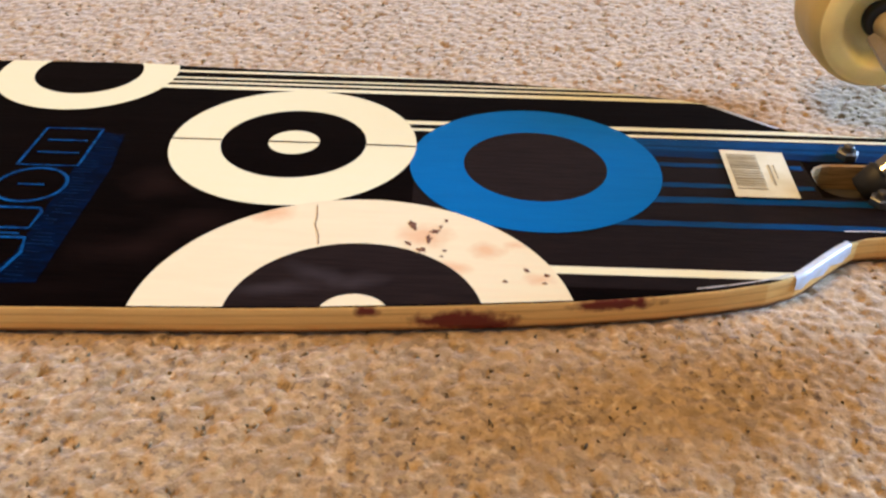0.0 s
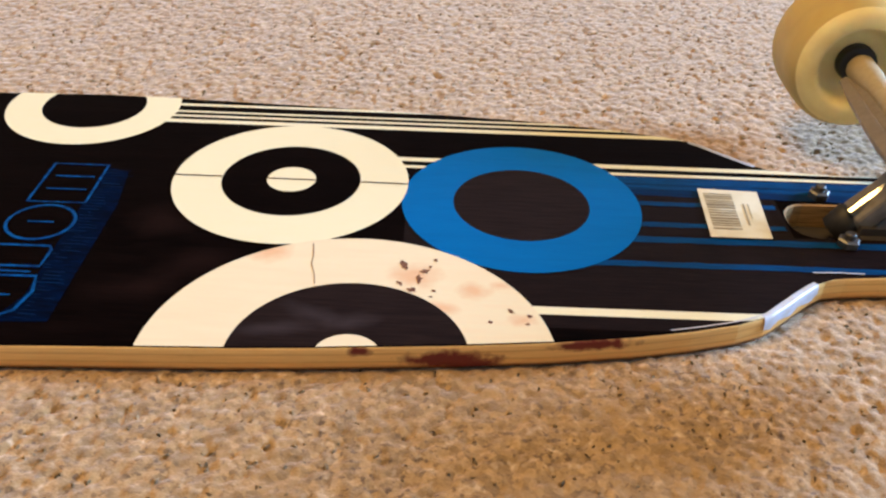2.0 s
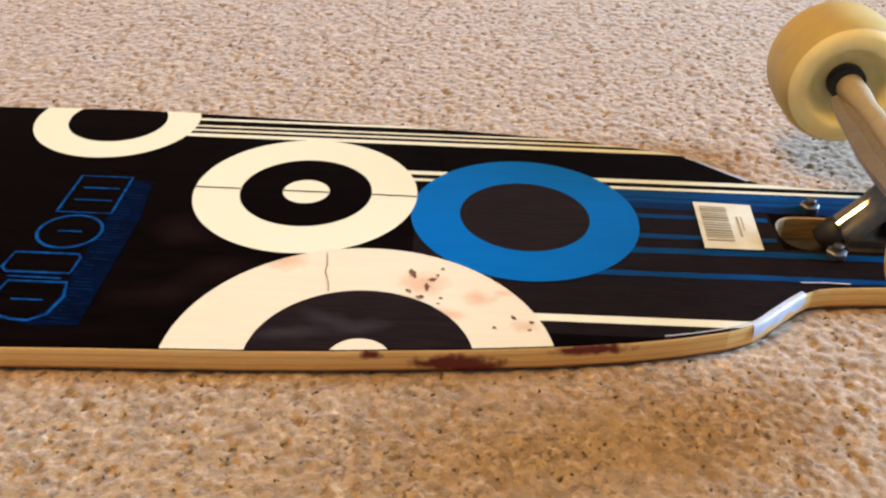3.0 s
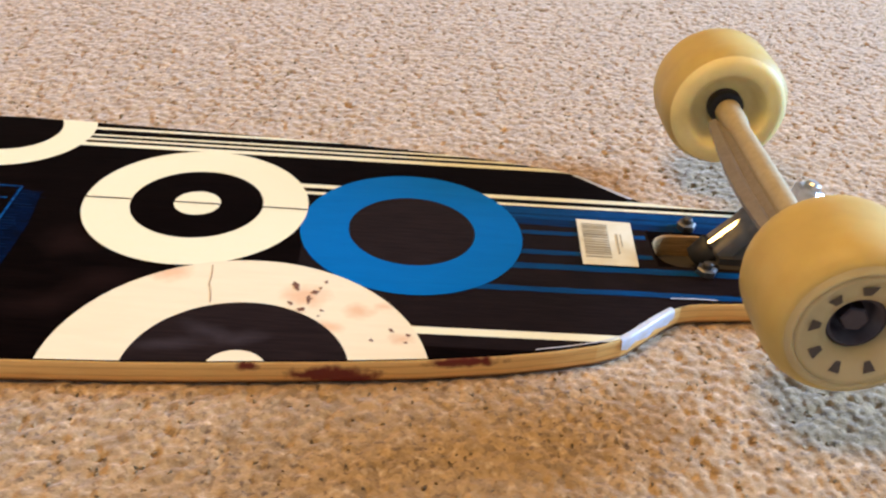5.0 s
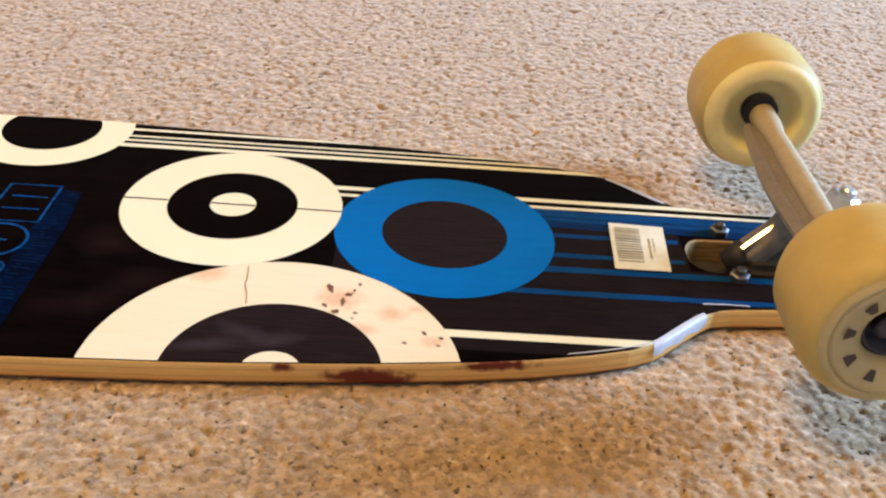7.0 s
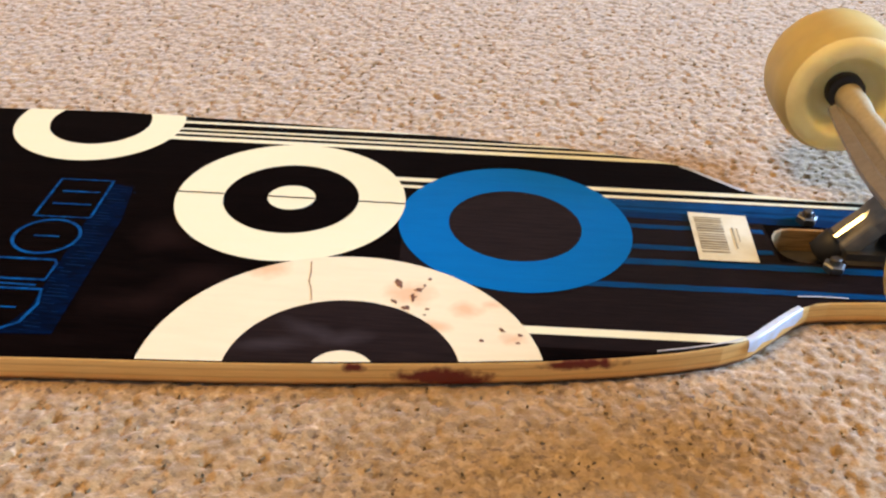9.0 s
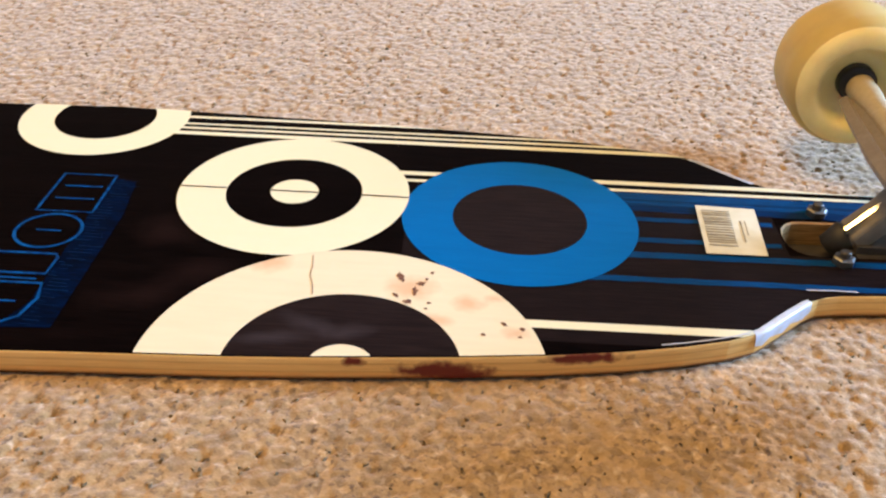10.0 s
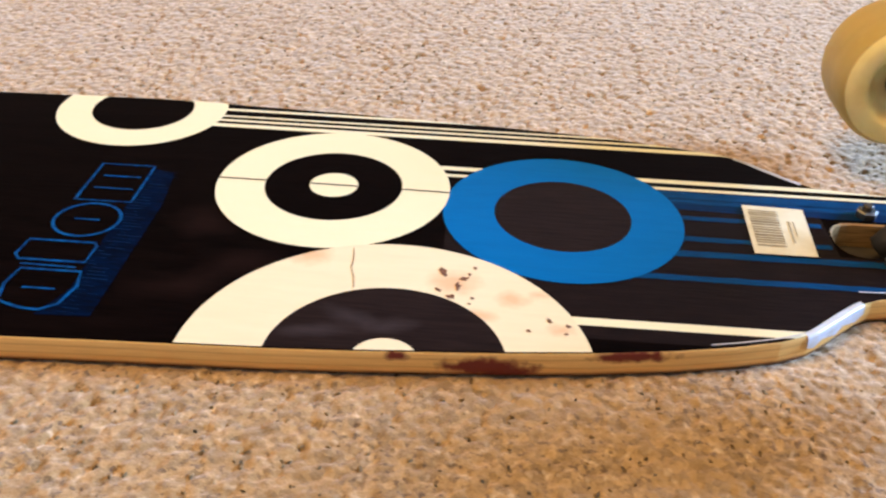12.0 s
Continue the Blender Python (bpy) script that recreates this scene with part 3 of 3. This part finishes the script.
for line, wide in (([(4.12, -1.135), (4.32, -1.125), (4.52, -1.130)], 0.014), ([(2.90, -1.898), (3.10, -1.853), (3.30, -1.800), (3.45, -1.752), (3.57, -1.697)], 0.012)):
    bm = bmesh.new()
    stroke(bm, line, wide, Z5)
    part("scuff", bm, CHIP, board, "bright scuff in the ink")

# ---- the label stuck on the deck ----
sticker = part("barcode_sticker", flat([(3.49, 0.075), (4.0, 0.05), (3.94, -0.69), (3.445, -0.69)], 0.02), PAPER)
tagged(sticker, "white paper barcode sticker with grey print on the deck", "sticker")


def on_sticker(a, b):
    """From shares of the label's width and height to the deck."""
    x0, x1 = 3.49 - 0.045 * b, 4.0 - 0.06 * b
    return x0 + (x1 - x0) * a, 0.075 - 0.025 * a - (0.765 - 0.025 * a) * b


rnd = random.Random(8)
b = 0.10
while b < 0.86:
    w = rnd.choice((0.022, 0.030, 0.042))
    bm = flat([on_sticker(0.08, b), on_sticker(0.55, b), on_sticker(0.55, b + w), on_sticker(0.08, b + w)], 0.024)
    part("barcode_bar", bm, INK, sticker)
    b += w + rnd.choice((0.018, 0.024, 0.034))
for a0, a1, b0, b1 in ((0.68, 0.71, 0.3, 0.75), (0.76, 0.78, 0.3, 0.6)):
    part("print_bar", flat([on_sticker(a0, b0), on_sticker(a1, b0), on_sticker(a1, b1), on_sticker(a0, b1)], 0.024), INK, sticker)

# ---- the truck and its wheels ----
AXLE = Vector((4.975, 0.0, 0.815))
DIR = Vector((math.sin(0.04), math.cos(0.04) * math.cos(-0.024), math.sin(-0.024))).normalized()
INNER_AT, WIDE, RAD = 1.35, 0.93, 0.620


def at(v):
    return Vector((v[0] * U, v[1] * U, TOP + v[2] * U))


def along(centre, direction):
    """A frame in metres whose z axis runs along direction."""
    q = Vector(direction).to_track_quat("Z", "Y").to_matrix().to_4x4()
    return Matrix.Translation(at(centre)) @ q @ Matrix.Diagonal((U, U, U, 1))


def build_truck(name):
    truck = new(name)
    tagged(truck, "cast aluminium longboard truck bolted through the deck", "truck")
    # baseplate under the deck with its raised pivot housing
    bm = bmesh.new()
    box(bm, at((4.02, -0.62, -THICK - 0.09)), at((5.95, 0.62, -THICK - 0.002)), 0.002)
    box(bm, at((4.62, -0.26, -THICK - 0.04)), at((5.60, 0.26, 0.06)), 0.004)
    part("baseplate", bm, DARKMETAL, truck, "dark cast baseplate below the cut-out")
    # pivot arm, sloping up towards the hanger
    bm = bmesh.new()
    secs = []
    low, up = Vector((4.66, 0, 0.0)), Vector((5.06, 0, 0.46))
    t = (up - low).normalized()
    nrm = Vector((-t.z, 0, t.x))
    for s, hw, hh in ((0.0, 0.12, 0.07), (0.12, 0.16, 0.10), (0.6, 0.15, 0.10), (1.0, 0.20, 0.11)):
        ring = []
        for k in range(20):
            a = 2 * math.pi * k / 20
            cx, sx = math.cos(a), math.sin(a)
            ring.append(at(low.lerp(up, s) + Vector((0, math.copysign(abs(cx) ** 0.5, cx) * hw, 0)) + nrm * math.copysign(abs(sx) ** 0.5, sx) * hh))
        secs.append(ring)
    part("pivot_arm", loft(bm, secs), GREYMETAL, truck, "cast pivot arm")
    bm = bmesh.new()
    lathe(bm, [(-0.10, 0.08), (-0.08, 0.125), (0.10, 0.14), (0.13, 0.11)], along(Vector((4.60, 0, -0.02)), up - low), 24)
    part("pivot_cup", bm, RUBBER, truck, "black rubber pivot cup", True)
    # thin strip added for the arm's highlight, tilted to mirror the ceiling lamp
    bm = bmesh.new()
    a, c = Vector((4.60, -0.09, 0.125)), Vector((5.22, 0.150, 0.555))
    t = (c - a).normalized()
    flat = Vector((-0.41, -0.48, 0.77))
    nrm = (flat - t * (flat @ t)).normalized()
    across = nrm.cross(t)
    secs = []
    for k in range(7):
        s = k / 6
        w = 0.025 * (0.55 + 0.45 * math.sin(math.pi * min(1, 0.15 + s)))
        q = a.lerp(c, s) + nrm * 0.045
        secs.append([at(q - across * w), at(q - across * w * 0.7 + nrm * 0.02), at(q + across * w * 0.7 + nrm * 0.02), at(q + across * w),
                     at(q + across * w - nrm * 0.12), at(q - across * w - nrm * 0.12)])
    part("glint_ridge", loft(bm, secs), GLINT, truck, "bright metal strip tilted to give the arm its highlight")
    # hanger: tapered tube about the axle and a deep rib that swells to the middle
    bm = bmesh.new()
    lathe(bm, [(-1.42, 0.10), (-1.40, 0.125), (-1.1, 0.118), (-0.9, 0.092), (-0.3, 0.10), (0.3, 0.10), (0.9, 0.092), (1.1, 0.118), (1.40, 0.125), (1.42, 0.10)],
          along(AXLE, DIR), 24)
    part("hanger", bm, TUBE, truck, "cast aluminium hanger tube", True)
    bm = bmesh.new()
    secs = []
    for s in (-1.25, -0.9, -0.6, -0.35, -0.15, 0.15, 0.35, 0.6, 0.9, 1.25):
        swell = max(0.0, 1 - abs(s) / 1.25)
        depth = 0.17 + 0.09 * swell ** 0.7
        thick = 0.05 + 0.02 * swell
        down = Vector((-0.78, 0, -0.63)).normalized()
        side_way = Vector((0.63, 0, -0.78)).normalized()
        c = AXLE + DIR * s + down * 0.05 - side_way * 0.02
        prof = ((0.0, 0.3), (0.47, 0.3), (0.49, 1.0), (0.56, 1.25), (0.92, 1.25), (1.0, 0.8), (1.0, -0.8), (0.92, -1.25), (0.56, -1.25), (0.49, -1.0), (0.47, -0.3), (0.0, -0.3))
        secs.append([at(c + down * depth * d + side_way * thick * w) for d, w in prof])
    part("hanger_rib", loft(bm, secs), CAST, truck, "deep cast rib under the axle")
    bm = bmesh.new()
    end = INNER_AT + WIDE - 0.18
    lathe(bm, [(-end, 0.05), (-end + 0.01, 0.062), (end - 0.01, 0.062), (end, 0.05)], along(AXLE, DIR), 16)
    part("axle", bm, STEEL, truck, "bright steel axle")
    # kingpin with bushings and nut on the nose side
    foot, tip = Vector((5.23, 0, 0.02)), Vector((5.40, 0, 0.72))
    axis = tip - foot
    bm = bmesh.new()
    lathe(bm, [(0.0, 0.20), (0.05, 0.24), (0.22, 0.24), (0.27, 0.20)], along(foot, axis), 24)
    lathe(bm, [(0.30, 0.20), (0.33, 0.22), (0.46, 0.18), (0.51, 0.15)], along(foot, axis), 24)
    part("bushing", bm, RUBBER, truck, "black rubber bushings", True)
    bm = bmesh.new()
    lathe(bm, [(0.0, 0.07), (0.76, 0.07), (0.78, 0.05)], along(foot, axis), 12)
    part("kingpin", bm, STEEL, truck, "steel kingpin bolt")
    bm = bmesh.new()
    lathe(bm, [(0.575, 0.115), (0.585, 0.14), (0.70, 0.14), (0.72, 0.11)], along(foot, axis), 6)
    part("kingpin_nut", bm, STEEL, truck, "bright hexagonal nut")
    bm = bmesh.new()
    lathe(bm, [(0.515, 0.10), (0.518, 0.165), (0.57, 0.15), (0.572, 0.10)], along(foot, axis), 24)
    part("washer", bm, GREYMETAL, truck, "cupped steel washer")
    # mounting bolts and nuts through the deck
    for x in (4.53, 5.50):
        for y in (-0.36, 0.39):
            bm = bmesh.new()
            lathe(bm, [(0.0, 0.045), (0.11, 0.045), (0.12, 0.035)], along((x, y, 0.0), (0, 0, 1)), 12)
            bolt = part("bolt", bm, DARKMETAL, truck, "steel mounting bolt end")
            bm = bmesh.new()
            lathe(bm, [(0.003, 0.08), (0.006, 0.09), (0.06, 0.09), (0.07, 0.075)], along((x, y, 0.0), (0, 0, 1)), 6)
            part("nut", bm, DULLSTEEL, bolt)
    return truck


truck = build_truck("truck")


def build_wheel(side):
    wheel = new("wheel")
    tagged(wheel, "worn yellow urethane longboard wheel with dark core", "wheel", "wheels on the truck")
    w, r = WIDE, RAD
    m = along(AXLE + DIR * side * INNER_AT, DIR * side)
    bm = bmesh.new()
    lathe(bm, [(0.055, 0.565), (0.10, 0.588), (0.17, r - 0.006), (0.26, r), (w - 0.28, r), (w - 0.18, r - 0.010), (w - 0.11, r - 0.038),
               (w - 0.055, r - 0.082), (w - 0.03, r - 0.115), (w - 0.03, 0.45)], m, 72, False)
    part("tread", bm, URETHANE, wheel, "scuffed amber rolling surface", True)
    # inner lip with its deep bowl
    bm = bmesh.new()
    lathe(bm, [(0.22, 0.10), (0.21, 0.26), (0.18, 0.315), (0.04, 0.365), (0.005, 0.39), (0.0, 0.42), (0.0, 0.49), (0.02, 0.535), (0.055, 0.5655)], m, 72, False)
    part("inner_lip", bm, LIPMAT, wheel, "pale yellow rounded lip and bowl", True)
    # outer face with a shallow moulded ring
    bm = bmesh.new()
    lathe(bm, [(w - 0.032, r - 0.113), (w - 0.008, r - 0.140), (w, 0.460), (w, 0.452), (w - 0.016, 0.447), (w - 0.016, 0.440), (w, 0.434),
               (w - 0.01, 0.40), (w - 0.035, 0.29), (w - 0.08, 0.215), (w - 0.30, 0.19), (w - 0.30, 0.12)], m, 72, False)
    part("outer_face", bm, FACE, wheel, "pale yellow face with dark lettering blocks", True)
    # core, bearing and axle nut
    bm = bmesh.new()
    lathe(bm, [(w - 0.30, 0.205), (w - 0.13, 0.205), (w - 0.125, 0.175), (w - 0.27, 0.16), (w - 0.27, 0.06)], m, 40, False)
    part("core", bm, CORE, wheel, "dark plum plastic core", True)
    bm = bmesh.new()
    lathe(bm, [(0.105, 0.09), (0.10, 0.155), (0.115, 0.172), (0.22, 0.175)], m, 32)
    part("bearing", bm, RUBBER, wheel, "black bearing shield", True)
    bm = bmesh.new()
    lathe(bm, [(w - 0.27, 0.085), (w - 0.265, 0.10), (w - 0.16, 0.10), (w - 0.15, 0.085)], m, 6)
    part("axle_nut", bm, CORE, wheel, "dark hexagonal axle nut")
    # unreadable dark lettering on the outer face, as plain blocks round the core
    for k in range(9):
        a0 = radians(40 * k + 8)
        bm = bmesh.new()
        rnd = random.Random(60 + k)
        wide = radians(rnd.uniform(13, 19))
        pts = []
        for r0, r1 in ((0.275, 0.360),):
            ring = [(r1, a0), (r1, a0 + wide), (r0, a0 + wide * 0.85), (r0, a0 + wide * 0.25)]
            pts = [(q * math.cos(a), q * math.sin(a), w + (-0.035 if q < 0.3 else -0.012)) for q, a in ring]
        bm.faces.new([bm.verts.new(m @ Vector(p)) for p in pts])
        part("lettering_block", bm, DARK, wheel)
    return wheel


for side in (1, -1):
    build_wheel(side)


# ---- carpet pile ----
def swells(x, y, wave, seed):
    """Slow random waves over the floor, about -1 to 1."""
    r = np.random.default_rng(seed)
    total = np.zeros(x.size)
    for _ in range(9):
        a, k, ph = r.uniform(0, 2 * np.pi), 2 * np.pi / (wave * r.uniform(0.6, 1.7)), r.uniform(0, 2 * np.pi)
        total += np.sin(k * (np.cos(a) * x + np.sin(a) * y) + ph)
    return total / 4.5


def mesh_of(name, co, faces, mat, label):
    """One mesh of one or many alike islands: co (islands, points, 3), faces of one island as triangles."""
    n, per = co.shape[:2]
    idx = (np.array(faces, np.int64)[None] + (np.arange(n) * per)[:, None, None]).reshape(-1)
    me = bpy.data.meshes.new(name)
    me.vertices.add(n * per)
    me.vertices.foreach_set("co", co.astype(np.float32).ravel())
    me.loops.add(idx.size)
    me.loops.foreach_set("vertex_index", idx.astype(np.int32))
    m = idx.size // 3
    me.polygons.add(m)
    me.polygons.foreach_set("loop_start", (np.arange(m) * 3).astype(np.int32))
    me.polygons.foreach_set("use_smooth", np.ones(m, bool))
    me.update(calc_edges=True)
    me.materials.append(mat)
    tagged(new(name, me), label, "carpet", kind="stuff")


def build_pile():
    """The dense cut pile as one soft sheet: low domes round jittered tuft centres, with deep gaps where a tuft is missing."""
    rng = np.random.default_rng(9)
    cell, step = 0.0039, 0.0013
    xs, ys = np.arange(-0.42, 0.72, step), np.arange(-0.27, 0.60, step)
    gx, gy = np.meshgrid(xs, ys)
    nx, ny = int((xs[-1] - xs[0]) / cell) + 4, int((ys[-1] - ys[0]) / cell) + 4
    jx, jy = rng.uniform(0.0, 1.0, (ny, nx)), rng.uniform(0.0, 1.0, (ny, nx))
    tall = rng.uniform(-0.0007, 0.0005, (ny, nx)) - 0.004 * (rng.random((ny, nx)) < 0.030)
    cx, cy = ((gx - xs[0]) / cell + 1), ((gy - ys[0]) / cell + 1)
    ix, iy = cx.astype(int), cy.astype(int)
    gz = np.full(gx.shape, 0.0014)
    for dx in (-1, 0, 1):
        for dy in (-1, 0, 1):
            kx, ky = ix + dx, iy + dy
            d2 = (cx - kx - jx[ky, kx]) ** 2 + (cy - ky - jy[ky, kx]) ** 2
            gz = np.maximum(gz, 0.0066 + tall[ky, kx] - 0.0006 * d2 - 0.0012 * d2 * d2)
    gz = gz + 0.0002 * swells(gx.ravel(), gy.ravel(), 0.02, 4).reshape(gx.shape) + rng.uniform(-0.00024, 0.00024, gx.shape)
    gz = np.clip(gz, 0.0018, 0.0076)
    hw = np.array([half_width(x / U) for x in xs]) * U
    gz = np.where(np.abs(gy) < hw[None, :] - 0.002, np.minimum(gz, 0.0050), gz)
    ny, nx = gx.shape
    co = np.stack([gx + rng.uniform(-0.0003, 0.0003, gx.shape), gy + rng.uniform(-0.0003, 0.0003, gx.shape), gz], -1)
    k = (np.arange(ny - 1)[:, None] * nx + np.arange(nx - 1)[None]).ravel()
    faces = np.concatenate([np.stack([k, k + 1, k + nx + 1], -1), np.stack([k, k + nx + 1, k + nx], -1)])
    mesh_of("carpet_pile", co.reshape(1, -1, 3), faces, TUFTS, "beige cut-pile carpet with brown flecks")


build_pile()


def build_fibres():
    """Twisted yarn ends that stand out of the tufts, leaning together in small clumps."""
    rng = np.random.default_rng(5)
    step = 0.0062
    gx, gy = [a.ravel() for a in np.meshgrid(np.arange(-0.36, 0.70, step), np.arange(-0.23, 0.60, step))]
    gx = gx + rng.uniform(-0.9, 0.9, gx.size) * step
    gy = gy + rng.uniform(-0.9, 0.9, gy.size) * step
    hw = np.array([half_width(x / U) for x in gx]) * U
    keep = np.abs(gy) > hw + 0.0005
    gx, gy = gx[keep], gy[keep]
    n = gx.size

    clump = swells(gx, gy, 0.010, 1)
    lean = 2.0 * swells(gx, gy, 0.05, 2) + 1.4 * clump + rng.uniform(-1.2, 1.2, n)
    high = rng.uniform(0.0052, 0.0070, n) + 0.0005 * clump
    bend = rng.uniform(0.0014, 0.0034, n)
    fat = rng.uniform(0.0006, 0.0011, n)
    spin = rng.uniform(0, 2 * np.pi, n)
    levels = ((0.5, 0.0, 1.1), (0.92, 0.5, 1.1), (1.0, 1.0, 0.6))
    sides = 3
    per = len(levels) * sides
    co = np.empty((n, per, 3), np.float32)
    for li, (h, b, f) in enumerate(levels):
        for k in range(sides):
            a = spin + 2 * np.pi * k / sides + 0.6 * li
            co[:, li * sides + k, 0] = gx + np.cos(lean) * bend * b + np.cos(a) * fat * f
            co[:, li * sides + k, 1] = gy + np.sin(lean) * bend * b + np.sin(a) * fat * f
            co[:, li * sides + k, 2] = high * h + np.sin(a) * fat * f * 0.5 * (li > 0)
    tris = []
    for li in range(len(levels) - 1):
        for k in range(sides):
            a, b = li * sides + k, li * sides + (k + 1) % sides
            tris += [(a, b, b + sides), (a, b + sides, a + sides)]
    tris.append((per - 3, per - 2, per - 1))
    mesh_of("carpet_fibres", co, tris, YARN, "twisted beige yarn ends of the carpet")


build_fibres()
